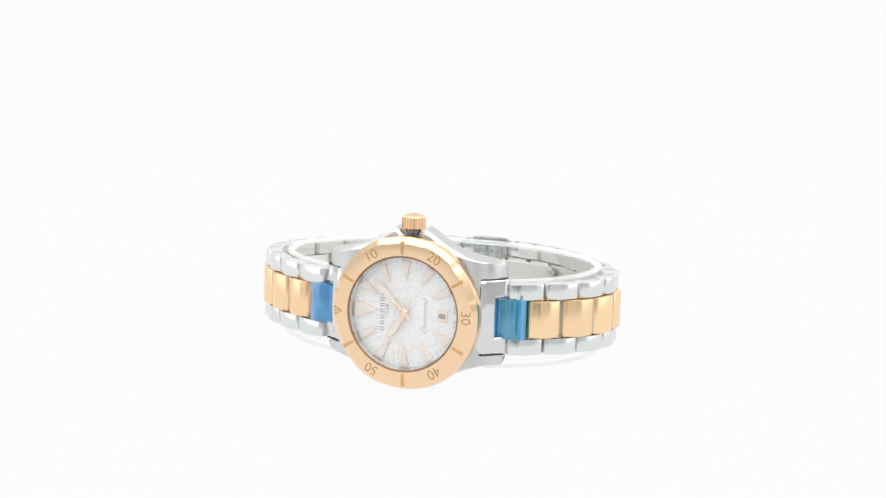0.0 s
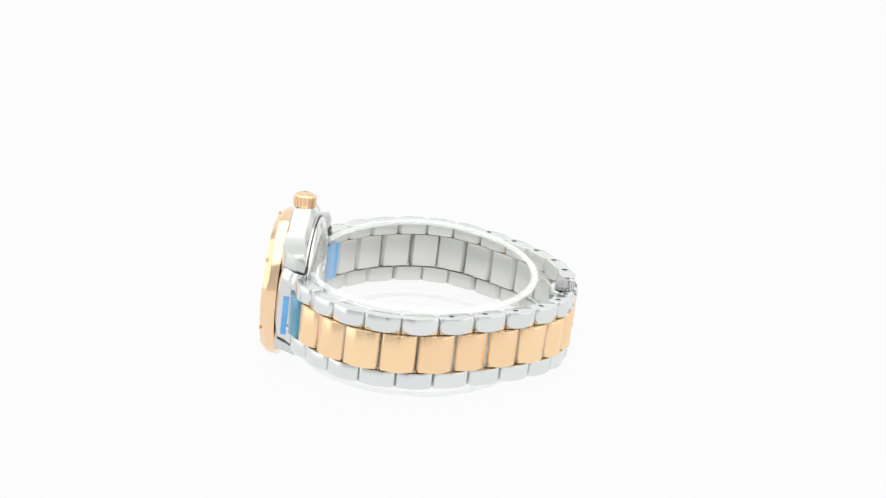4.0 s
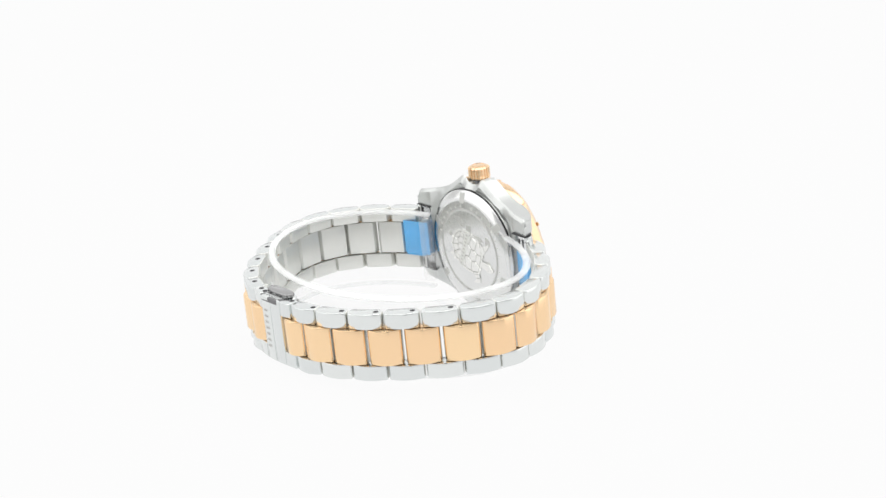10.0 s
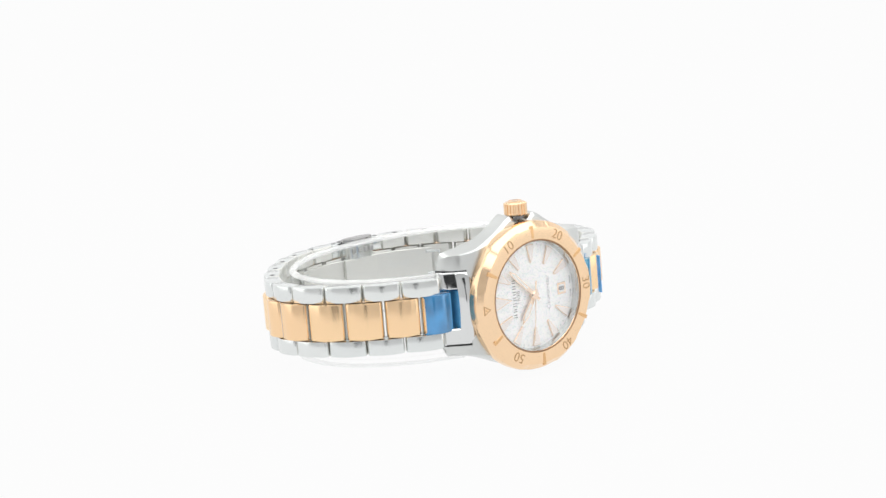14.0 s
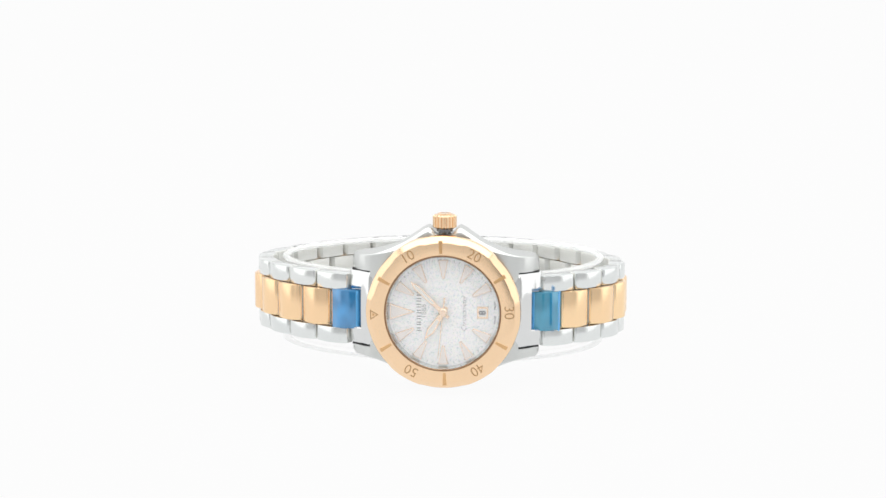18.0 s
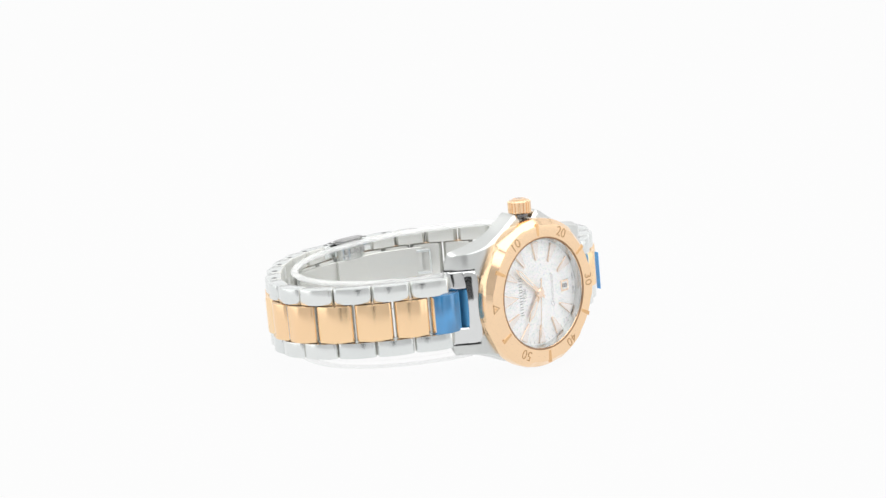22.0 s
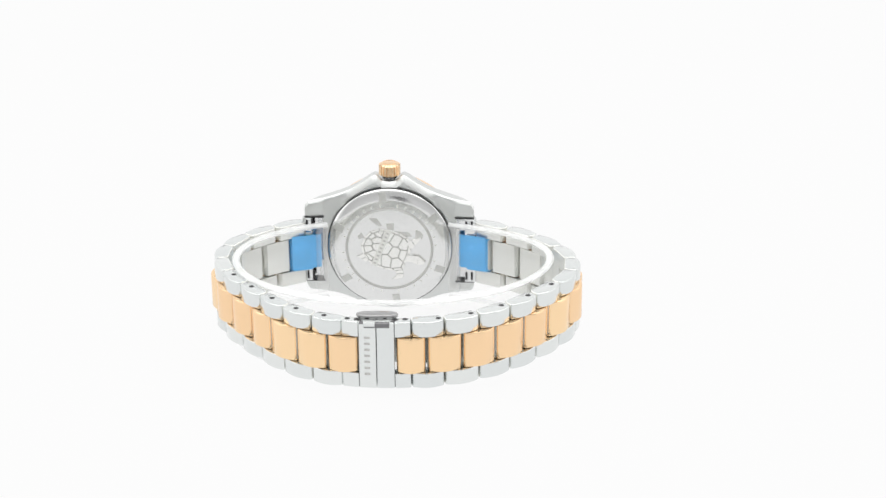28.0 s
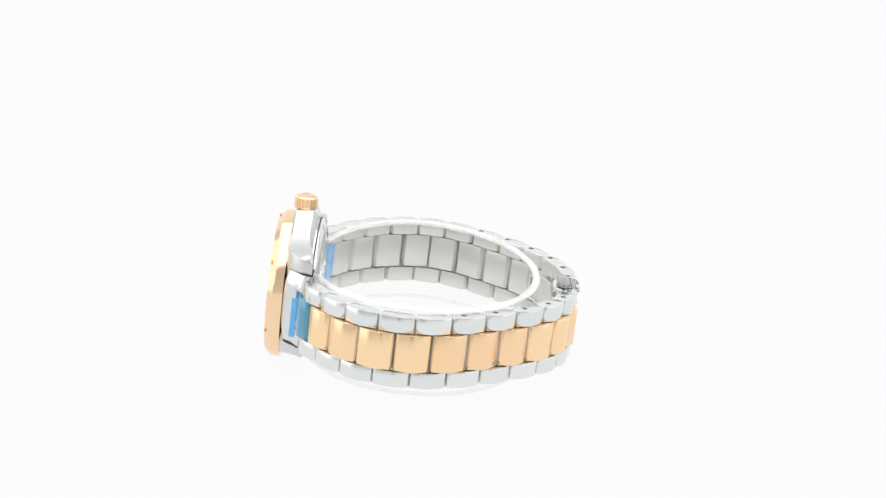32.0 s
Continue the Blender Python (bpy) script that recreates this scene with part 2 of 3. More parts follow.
def lettering(name, words, size, mat, parent, m, shear=0.0, thick=0.04, label="", stretch=1.0, bold=0.0):
    cu = bpy.data.curves.new(name, "FONT")
    cu.body, cu.size, cu.shear, cu.align_x, cu.align_y = words, size * MM, shear, "CENTER", "CENTER"
    cu.extrude, cu.offset, cu.resolution_u, cu.fill_mode = thick * MM, bold * MM, 4, "BOTH"
    tmp = bpy.data.objects.new(name, cu)
    me = bpy.data.meshes.new_from_object(tmp)
    bpy.data.objects.remove(tmp)
    me.materials.clear()
    me.materials.append(mat)
    return put(name, me, parent, m, label, scale=(stretch, 1, 1) if stretch != 1 else None)


def around(minute, r):
    """Place on the dial at that minute: x, z."""
    a = radians(minute * 6)
    return -math.cos(a) * r, math.sin(a) * r


# -- case --
def smoothstep(a, b, x):
    t = min(1, max(0, (x - a) / (b - a)))
    return t * t * (3 - 2 * t)


H_X = [0, 1.9, 2.3, 3.1, 4.0, 5.0, 6.3, 8, 10, 12, 14, 16, 17.5, 19.4]
H_Z = [15.2, 15.2, 16.8, 16.9, 16.4, 15.7, 14.8, 13.7, 12.8, 12.2, 11.7, 11.4, 11.1, 10.7]
H_LOW = [14.6, 14.6, 14.6, 14.4, 14.2, 13.9, 13.4, 12.7, 11.8, 11.0, 10.5, 10.1, 9.9, 9.6]


def case_half(x, sz=1):
    table = H_Z if sz > 0 else H_LOW
    return sum(float(np.interp(abs(x) + d, H_X, table)) for d in (-0.7, -0.35, 0, 0.35, 0.7)) / 5


def case_front(x):
    """The face under the bezel; on the lugs it curls down towards the bracelet."""
    return float(np.interp(abs(x), [0, 12.0, 13.0, 14.0, 14.8, 15.5, 16.3, 17.0, 17.6, 18.1, 18.4, 18.6], [2.9, 2.9, 3.1, 3.4, 3.75, 4.15, 4.75, 5.45, 6.3, 7.3, 8.1, 8.8]))


def case_back(x):
    return 7.8 + 1.0 * smoothstep(12.0, 17.5, abs(x))


def case_edge(x):
    """Where the side wall turns into the back bevel."""
    return 7.1 + 1.2 * smoothstep(8.0, 17.5, abs(x))


def flank(x, sz):
    """Outer half of the section from front to back: thin front bevel, flat side wall, back bevel."""
    f, e, b, h = case_front(x), case_edge(x), case_back(x), case_half(x, sz)
    c = 1 - smoothstep(9.0, 13.5, abs(x))
    return [(f, h - 0.85 - 0.25 * c), (f + 0.14 + 0.4 * c, h - 0.62 + 0.3 * c), (e - 0.3, h), (e, h - 0.3), (max(b - 0.5 * (1 - c), e + 0.25), h - 1.5 + 0.8 * smoothstep(10.0, 15.3, abs(x)))]


def case_section(x):
    ring = []
    for sz in (1, -1):
        h = case_half(x, sz)
        half = [(x, y, sz * z) for y, z in [(case_front(x), h - 3.6)] + flank(x, sz)]
        ring += half if sz > 0 else half[::-1]
    return ring


xs = sorted({s * v for v in (0, 1.5, 1.9, 2.3, 2.7, 3.1, 3.6, 4.1, 4.7, 5.4, 6.1, 6.8, 7.6, 8.4, 9.2, 10, 10.8, 11.6, 12.4, 13.2, 14, 14.7) for s in (-1, 1)})
case = part("case", loft([case_section(x) for x in xs]), CASE_STEEL, watch, "polished stainless steel middle case", sharp=24)


def lug(sx, sz):
    secs, z0 = [], 7.62
    for x in (14.6, 15.1, 15.6, 16.1, 16.6, 17.0, 17.4, 17.75, 18.05, 18.3, 18.45, 18.55):
        side = flank(x, sz)
        drop = 1.1 * max(0, (x - 17.75) / 0.8) ** 2
        side = [(y, max(z - drop, z0 + 0.2)) for y, z in side]
        ring = [(side[0][0], z0)] + side + [(side[-1][0], z0)]
        secs.append([(sx * x, y, sz * z) for y, z in ring])
    return loft(secs)


for sx in (-1, 1):
    for sz in (-1, 1):
        part("lug", lug(sx, sz), CASE_STEEL, case, "polished steel lug", sharp=24)
part("gasket_line", lathe([(14.3, 2.72), (14.3, 2.94), (14.95, 2.94), (14.95, 2.72)], 96, True), GROOVE, case, "dark seam under the bezel")

# -- bezel --
FWD = -0.25


def lobe(a):
    """1 in the sectors that carry numerals, 0 in those that carry ticks."""
    w = (math.degrees(a) + 180) % 60
    d = abs(w if w < 30 else w - 60)
    return 1 - smoothstep(10.5, 16.5, d)


def bezel_shape(r, y, a):
    k = lobe(a)
    if r == 14.2:
        return 13.9 + 0.3 * k, 0.105 + 0.015 * k
    if r == 15.2:
        return 15.06 + 0.1 * k, 1.45 - 0.25 * k
    if r == 15.3:
        return 15.18 + 0.1 * k, y + 0.2
    return r, y


bezel = part("bezel", lathe([(11.15, 2.4), (11.15, 0.25), (11.35, 0.02), (11.6, 0.0), (14.2, 0.12), (15.2, 1.2), (15.3, 1.6), (15.3, 3.05), (15.05, 3.3), (11.2, 3.3)], 240, True, bezel_shape),
             GOLD_POLISHED, watch, "polished rose gold rotating bezel with engraved minutes", at(0, FWD, 0), sharp=20)
part("inner_groove", lathe([(11.18, 0.1), (11.28, -0.04), (11.5, -0.04), (11.5, 0.1)], 120, True), DEEP_LINE, bezel, "thin engraved inner line", at(0, FWD, 0))
for minute in (10, 20, 30, 40, 50):
    x, z = around(minute - 0.3, 12.95)
    lettering("numeral", str(minute), 2.8, ENGRAVED, bezel, facing(x, 0.066 + FWD, z, (x, z)) @ pose(0, 0, 0, -2.6), thick=0.03, label="engraved bezel number %d" % minute, bold=-0.02)
for minute in (5, 15, 25, 35, 45, 55):
    x, z = around(minute - 0.3, 12.75)
    part("tick", prism([(-0.27, -0.95), (0.27, -0.95), (0.4, 1.6), (-0.4, 1.6)], -0.25, 0.05, 0.03, 1), TICK, bezel, "raised minute bar across the rim", facing(x, 0.055 + FWD, z, (x, z)) @ pose(0, 0, 0, -2.6))
x, z = around(-0.3, 13.35)
TOP = facing(x, 0.08 + FWD, z, (x, z)) @ pose(0, 0, 0, -2.6)
part("triangle_mark", prism([(-1.0, 0.9), (1.0, 0.9), (0, -0.8)], -0.07, 0.03), ENGRAVED, bezel, "engraved triangle at twelve", TOP)
part("triangle_fill", prism([(-0.68, 0.7), (0.68, 0.7), (0, -0.45)], -0.07, 0.05), GOLD_POLISHED, bezel, "polished middle of the triangle", TOP)
part("pip", lathe([(0, 0.0), (0.26, 0.0), (0.26, 0.08), (0, 0.12)], 16), TICK, bezel, "small round pip", TOP @ at(0, 0.28, 0, 90))

# -- dial, indices, calendar, pointers, glass --
rehaut = part("rehaut", lathe([(11.14, 0.0), (10.75, 1.65), (11.14, 1.65)], 120, True), POLISHED, watch, "polished steel inner flange")
dial = part("dial", lathe([(0.0, 1.6), (11.0, 1.6), (11.0, 2.1), (0.0, 2.1)], 120), DIAL, watch, "sparkling silver-white glitter dial")
Y_DIAL = 1.6


def tapered(w_out, w_in, r0, r1):
    return [(-w_in, r0), (w_in, r0), (w_out, r1), (-w_out, r1)]


for h in range(12):
    if h == 6:
        continue
    up = around(h * 5, 1.0)
    m = facing(0, Y_DIAL, 0, up)
    if h == 0:
        shape, inner = [(-1.6, 10.5), (1.6, 10.5), (0, 5.6)], [(-1.35, 10.35), (1.35, 10.35), (0, 6.15)]
    else:
        shape, inner = tapered(0.95, 0.22, 6.7, 10.4), tapered(0.82, 0.12, 6.85, 10.28)
    part("hour_marker", prism(shape, 0, 0.32, 0.05, 1), PALE_GOLD, dial, "applied rose gold hour marker", m)
    part("lume", prism(inner, 0.28, 0.36), MARKER_FILL, dial, "pale luminous filling", m)
for k in range(60):
    if k % 5:
        part("minute_dot", prism([(-0.05, 10.1), (0.05, 10.1), (0.05, 10.45), (-0.05, 10.45)], 0, 0.02), PALE_ENGRAVE, dial, m=facing(0, Y_DIAL, 0, around(k, 1.0)), smooth=False)

# brand block as plain bars, founding year, script line, date
for k in range(7):
    z = -3.5 + k * 1.17
    for dz in (-0.24, 0.24):
        part("brand_bar", prism([(-0.075, -0.45), (0.075, -0.45), (0.075, 0.45), (-0.075, 0.45)], 0, 0.03), INK, dial, "plain dark printed bar", facing(-4.8, Y_DIAL, z + dz, (-1, 0)), smooth=False)
lettering("year_print", "1888", 1.3, INK, dial, facing(-3.75, Y_DIAL, 0.1, (-1, 0)), thick=0.03, label="small grey printed year", stretch=1.1, bold=-0.03)
lettering("script_print", "Chronometer", 1.35, INK, dial, facing(4.1, Y_DIAL, -0.3, (-1, 0)), shear=0.35, thick=0.02, label="fine slanted grey script", stretch=0.92, bold=-0.025)
lettering("origin_print", "SWISS", 0.55, INK, dial, facing(10.2, Y_DIAL, -1.3, (-1, 0)), thick=0.02, label="tiny printed line")
lettering("origin_print", "MADE", 0.55, INK, dial, facing(10.2, Y_DIAL, 1.3, (-1, 0)), thick=0.02, label="tiny printed line")
date = part("date_window", prism([(-1.2, -1.1), (1.2, -1.1), (1.2, 1.1), (-1.2, 1.1)], 0, 0.12, 0.05, 1), PALE_GOLD, dial, "framed date window", facing(7.75, Y_DIAL, 0, (-1, 0)))
part("date_disc", prism([(-0.78, -0.73), (0.78, -0.73), (0.78, 0.73), (-0.78, 0.73)], 0.1, 0.15), DATE_WHITE, dial, "white date disc", facing(7.75, Y_DIAL, 0, (-1, 0)), smooth=False)
lettering("date_figure", "8", 1.85, INK, dial, facing(7.75, Y_DIAL - 0.16, 0, (-1, 0)), thick=0.02, label="black date figure eight", bold=0.03)


def pointer(name, angle, outline, fill, height, label):
    a = radians(angle)
    m = facing(0, Y_DIAL - height, 0, (-math.cos(a), math.sin(a)))
    ob = part(name, prism(outline, 0, 0.16, 0.04, 1), PALE_GOLD, watch, label, m)
    if fill:
        part("lume", prism(fill, 0.14, 0.19), LUME, ob, "pale luminous filling", m)


pointer("hour_hand", -56.5, [(-0.35, -1.3), (0.35, -1.3), (0.45, 0), (0.75, 4.6), (0, 6.6), (-0.75, 4.6), (-0.45, 0)],
        [(-0.3, 1.9), (0.3, 1.9), (0.5, 4.5), (0, 5.8), (-0.5, 4.5)], 0.45, "rose gold hour hand with pale filling")
pointer("minute_hand", 43.5, [(-0.32, -1.5), (0.32, -1.5), (0.36, 0), (0.55, 7.2), (0, 8.9), (-0.55, 7.2), (-0.36, 0)],
        [(-0.2, 2.6), (0.2, 2.6), (0.34, 7.1), (0, 8.1), (-0.34, 7.1)], 0.7, "rose gold minute hand with pale filling")
pointer("second_hand", 276, [(-0.2, -3.0), (0.2, -3.0), (0.1, -0.8), (0.05, 9.2), (-0.05, 9.2), (-0.1, -0.8)], None, 0.9, "thin rose gold seconds hand")
part("hub", lathe([(0.0, -0.05), (0.7, -0.05), (0.9, 0.12), (0.9, 1.0), (0.0, 1.0)], 24), PALE_GOLD, watch, "rose gold centre hub", at(0, 0.55, 0))
glass = part("crystal", lathe([(0.0, -0.12), (6.0, -0.08), (10.6, 0.02), (11.1, 0.16), (11.1, 0.6), (0.0, 0.6)], 96), GLASS, watch, "clear flat sapphire crystal", at(0, FWD, 0))
glass.visible_shadow = False

# -- crown --
crown_base = part("crown_tube", lathe([(0, 0.0), (1.55, 0.0), (1.55, 0.5), (1.2, 0.6), (1.2, 1.0), (1.6, 1.1), (1.6, 1.9), (0, 1.9)], 40), GUNMETAL, watch, "dark steel crown tube", at(0, 4.95, 14.5, 90))


def knurl(r, y, a):
    return (r + (0.07 if math.cos(a * 20) > -0.2 else -0.13), y) if 2.2 < r < 2.36 else (r, y)


crown = part("crown", lathe([(0, 0), (1.9, 0), (2.3, 0.3), (2.3, 2.45), (1.95, 2.75), (1.2, 2.95), (0, 3.0)], 192, False, knurl), GOLD_CROWN, watch, "fluted rose gold crown", at(0, 4.95, 16.15, 90), sharp=30)
part("crown_ring", lathe([(1.25, 2.88), (1.25, 2.99), (1.45, 2.97), (1.45, 2.83)], 48, True), GOLD_POLISHED, crown, "raised ring on the crown end", at(0, 4.95, 16.15, 90))

# -- case back --
CB, RISE = 0.5, -0.6
back = part("case_back", lathe([(0, 7.4), (13.65, 7.4), (13.65, 8.55), (13.45, 8.8), (11.6, 9.42), (11.2, 9.5), (9.0, 9.52), (0, 9.52)], 144), BACK_STEEL, watch, "polished screwed steel case back", at(0, 0, CB))
part("seam_ring", lathe([(13.6, 8.1), (13.6, 8.4), (13.83, 8.4), (13.83, 8.1)], 120, True), GROOVE, back, "dark seam round the case back", at(0, 0, CB))
part("medallion", lathe([(0, 9.9), (9.45, 9.6), (9.5, 10.12), (9.3, 10.24), (9.05, 10.1), (0, 10.1)], 120), MEDAL, back, "frosted steel medallion", at(0, RISE, CB))
for k in range(6):
    part("key_slot", box(-0.8, 0.8, -0.2, 0.03, -1.15, 1.15, 0.02, 1), MEDAL, back, "machined key slot", at(0, 0, CB) @ pose(0, 0, 0, 0, 60 * k + 6.5, 0) @ at(0, 9.28, 12.05, 17.5))
for k in range(34):
    if k % 17 not in (0, 8):
        part("engraved_bar", box(-0.17, 0.17, -0.1, 0.02, -0.3, 0.3), SATIN, back, m=at(0, 0, CB) @ pose(0, 0, 0, 0, 180 / 17 * k, 0) @ at(0, 9.51, 10.2), smooth=False)


def cells(seeds, outline):
    """Voronoi cells of the seeds, clipped to a convex outline."""
    out = []
    for i, a in enumerate(seeds):
        poly = [Vector(p) for p in outline]
        a = Vector(a)
        for j, b in enumerate(seeds):
            if i == j or not poly:
                continue
            mid, d = (a + Vector(b)) / 2, Vector(b) - a
            kept = []
            for k, p in enumerate(poly):
                q = poly[(k + 1) % len(poly)]
                sp, sq = (p - mid).dot(d), (q - mid).dot(d)
                if sp <= 0:
                    kept.append(p)
                if sp * sq < 0:
                    kept.append(p + (q - p) * (sp / (sp - sq)))
            poly = kept
        if len(poly) > 2:
            out.append(poly)
    return out


def plates(polys, y0, y1, gap):
    """Low bevelled plates; p runs to the right and q up as seen from behind the watch."""
    verts, faces = [], []
    for pts in polys:
        n, b = len(pts), len(verts)
        cp, cq = sum(p[0] for p in pts) / n, sum(p[1] for p in pts) / n
        for inset, y in ((gap, y0), (gap + 0.08, y1)):
            for p, q in pts:
                d = math.hypot(p - cp, q - cq) or 1
                k = max(0.3, 1 - inset / d)
                verts.append((-1.07 * (cp + (p - cp) * k), y, 1.07 * (cq + (q - cq) * k)))
        faces.append([b + n + i for i in range(n)])
        for i in range(n):
            faces.append([b + i, b + (i + 1) % n, b + n + (i + 1) % n, b + n + i])
    return from_faces(verts, faces)


def disc(cp, cq, r, n=8):
    return [(cp + r * math.cos(2 * math.pi * k / n), cq + r * math.sin(2 * math.pi * k / n)) for k in range(n)]


SHELL = at(0.65, RISE, CB - 0.2)
HULL = [(-3.3, 4.0), (-1.4, 4.7), (0.8, 4.5), (2.8, 3.7), (4.4, 2.7), (5.2, 1.5), (4.7, -1.0), (3.8, -3.2), (3.3, -4.4), (1.4, -4.6), (-0.6, -4.3), (-2.4, -3.6), (-4.0, -2.4), (-4.9, -1.0), (-5.3, 0.9), (-4.6, 2.6)]


def scaled(pts, k):
    return [(p * k, q * k) for p, q in pts]


def flat(name, pts, y0, y1, mat, label="", gap=0.0):
    return part(name, plates([pts], y0, y1, gap), mat, back, label, SHELL, smooth=False)


# shadow line at the medallion's rim, put in as a darker ring
part("medallion_edge", lathe([(9.47, 9.9), (9.47, 10.15), (9.7, 10.15), (9.7, 9.9)], 120, True), RELIEF_GROOVE, back, "thin grey ring painting the shadow line round the medallion", at(0, RISE, CB))
flat("turtle_shell", scaled(HULL, 1.01), 10.08, 10.16, RELIEF_GROOVE, "grooved turtle shell relief on the medallion")
big = [(1.7, -0.7), (2.0, 2.0), (3.7, 1.1), (-0.1, 0.4), (-0.2, -2.5), (2.0, -2.9), (3.5, -1.2), (0.3, 3.0)]
fan = [(-1.8, 3.7), (-2.9, 3.1), (-2.2, 2.1), (-3.7, 1.6), (-2.1, 0.7), (-3.6, 0.2), (-3.0, -0.9), (-3.6, -1.7), (-2.0, -2.4)]
for cell in cells(big + fan, scaled(HULL, 0.89)):
    flat("shell_plate", cell, 10.14, 10.3, RELIEF, "polished shell plate", 0.09)
for a, b in zip(HULL, HULL[1:] + HULL[:1]):
    flat("rim_plate", [(a[0] * 0.9, a[1] * 0.9), a, b, (b[0] * 0.9, b[1] * 0.9)], 10.14, 10.28, RELIEF, "polished rim plate", 0.05)
# dull flipper tips, and shadow beside the bright plates painted as grey patches
for pts in ([(-3.7, 7.0), (-1.9, 7.0), (-0.7, 5.1), (-1.7, 5.2), (-2.6, 5.9)], [(5.9, 2.2), (6.0, 4.5), (7.0, 4.2), (7.6, 3.2), (7.3, 2.4)], [(2.0, 4.1), (4.5, 4.0), (5.4, 2.9), (4.0, 2.9)],
            [(0.0, 5.8), (1.7, 5.9), (1.6, 4.3), (0.1, 4.4)], [(4.3, -0.7), (6.8, -0.9), (8.2, -2.5), (7.6, -2.6), (6.6, -1.3)], [(-6.0, 2.9), (-5.1, 3.8), (-4.4, 2.7), (-5.6, 2.2)]):
    flat("relief_step", pts, 10.08, 10.2, RELIEF_DULL_SHADE, "dull tip or painted shadow patch of the turtle relief")
for pts in ([(3.9, 1.5), (5.2, 0.1), (5.9, 1.0), (5.1, 2.3)], [(4.5, -0.9), (5.2, -0.3), (5.0, 0.2), (4.4, 0.6)], [(5.1, 2.3), (5.9, 1.0), (7.2, 2.5), (7.4, 3.2), (6.2, 2.6)],
            [(1.6, -4.7), (3.3, -4.3), (3.5, -5.1), (1.9, -5.3)], [(1.9, -5.35), (3.5, -5.15), (3.5, -6.1), (2.4, -6.5), (1.1, -6.4), (1.7, -5.9)],
            [(-6.2, -1.5), (-4.6, -0.7), (-4.2, -1.5), (-5.2, -2.0)], [(-5.2, -2.05), (-4.2, -1.55), (-3.7, -2.4), (-4.5, -2.8)]):
    flat("flipper", pts, 10.08, 10.34, RELIEF, "polished limb of the turtle relief", 0.04)
flat("turtle_head", [(4.0, -1.2), (5.4, -1.1), (6.7, -1.3), (7.7, -2.4), (8.1, -2.8), (7.4, -3.3), (6.2, -3.3), (5.0, -2.7), (3.9, -2.5)], 10.08, 10.36, RELIEF, "polished turtle head", 0.05)
for q in (-2.2, -2.85):
    flat("eye", disc(6.4, q, 0.17), 10.3, 10.38, RELIEF_GROOVE, "dark eye")


def on_band(u, v):
    """Place on the band across the shell: u along it, v across."""
    return -1.0 + 0.39 * u + 0.92 * v, 0.5 + 0.92 * u - 0.39 * v


flat("relief_band", [on_band(u, v) for u, v in ((-4.3, -0.62), (-4.3, 0.62), (4.2, 0.62), (4.2, -0.62))], 10.1, 10.34, SATIN, "plain raised band across the shell")
for k in range(9):
    flat("band_mark", [on_band(-3.7 + 0.88 * k + u, v) for u, v in ((-0.2, -0.32), (-0.2, 0.32), (0.2, 0.32), (0.2, -0.32))], 10.3, 10.37, RELIEF_GROOVE, "plain engraved bar")

# -- end pieces between the lugs --
def dome(z):
    """Fall of the end piece's front from its middle line."""
    return z * z / 56


def slab(secs, z0, z1, sx):
    """Rounded slab between z0 and z1 through sections (x, front, back)."""
    c = 0.25
    zs = [z0 + c + (z1 - z0 - 2 * c) * k / 12 for k in range(13)]
    return [[(sx * x, f + c + dome(z0), z0)] + [(sx * x, f + dome(z), z) for z in zs] + [(sx * x, f + c + dome(z1), z1), (sx * x, b, z1), (sx * x, b, z0)] for x, f, b in secs]


for sx in (-1, 1):
    cut = 17.2 if sx > 0 else 16.6
    core = [(12.9, 2.82, 7.5), (14.4, 2.84, 7.5), (14.8, 2.93, 7.5), (15.2, 3.15, 7.5), (15.7, 3.55, 7.5), (16.2, 4.05, 7.5), (cut, 4.05 + 0.9 * (cut - 16.2), 7.5)]
    arm = [(cut - 0.01, 4.05 + 0.9 * (cut - 16.2), 9.0), (18.0, 5.55, 9.0), (18.6, 5.95, 9.0), (18.95, 6.4, 8.9), (19.1, 6.9, 8.6)]
    end = part("end_piece", joined(loft(slab(core, -7.41, 7.41, sx)), loft(slab(arm, 4.0, 7.41, sx)), loft(slab(arm, -7.41, -4.0, sx))), CHROME, watch,
               "steel end piece fitted between the lugs", sharp=40)
    seam = [(x, f + 0.04 + dome(7.4), 8.9) for x, f, b in core[1:] + arm[1:3]]
    for sz in (-1, 1):
        part("seam_line", loft([[(sx * x, f, sz * 7.40), (sx * x, f, sz * 7.63), (sx * x, b, sz * 7.63), (sx * x, b, sz * 7.40)] for x, f, b in seam]), GROOVE, end, "dark seam beside the lug", smooth=False)
        for dx in (16.9, 18.1):
            part("pin_slot", box(sx * dx - 0.28, sx * dx + 0.28, 8.7, 9.06, sz * 6.0 - 1.0, sz * 6.0 + 1.0, 0.1, 1), GROOVE, end, "dark spring bar slot")

# -- bracelet --
SIDE_A = [(17.3, 6.4), (23.0, 8.2), (29.0, 12.5), (34.3, 18.2), (36.45, 25.6), (35.4, 33.0), (31.6, 40.1), (26.8, 46.2), (22.3, 52.1), (16.6, 57.5), (10.2, 60.8), (3.7, 62.0)]
SIDE_B = [(-17.3, 6.4), (-23.2, 8.6), (-29.5, 12.6), (-35.3, 18.1), (-39.4, 25.0), (-41.1, 32.1), (-38.8, 39.3), (-34.1, 45.6), (-29.1, 51.4), (-23.4, 56.3), (-16.8, 60.1), (-9.7, 62.0), (-3.4, 62.3)]
DEPTH = 2.7
TWIST = Matrix.Identity(4)


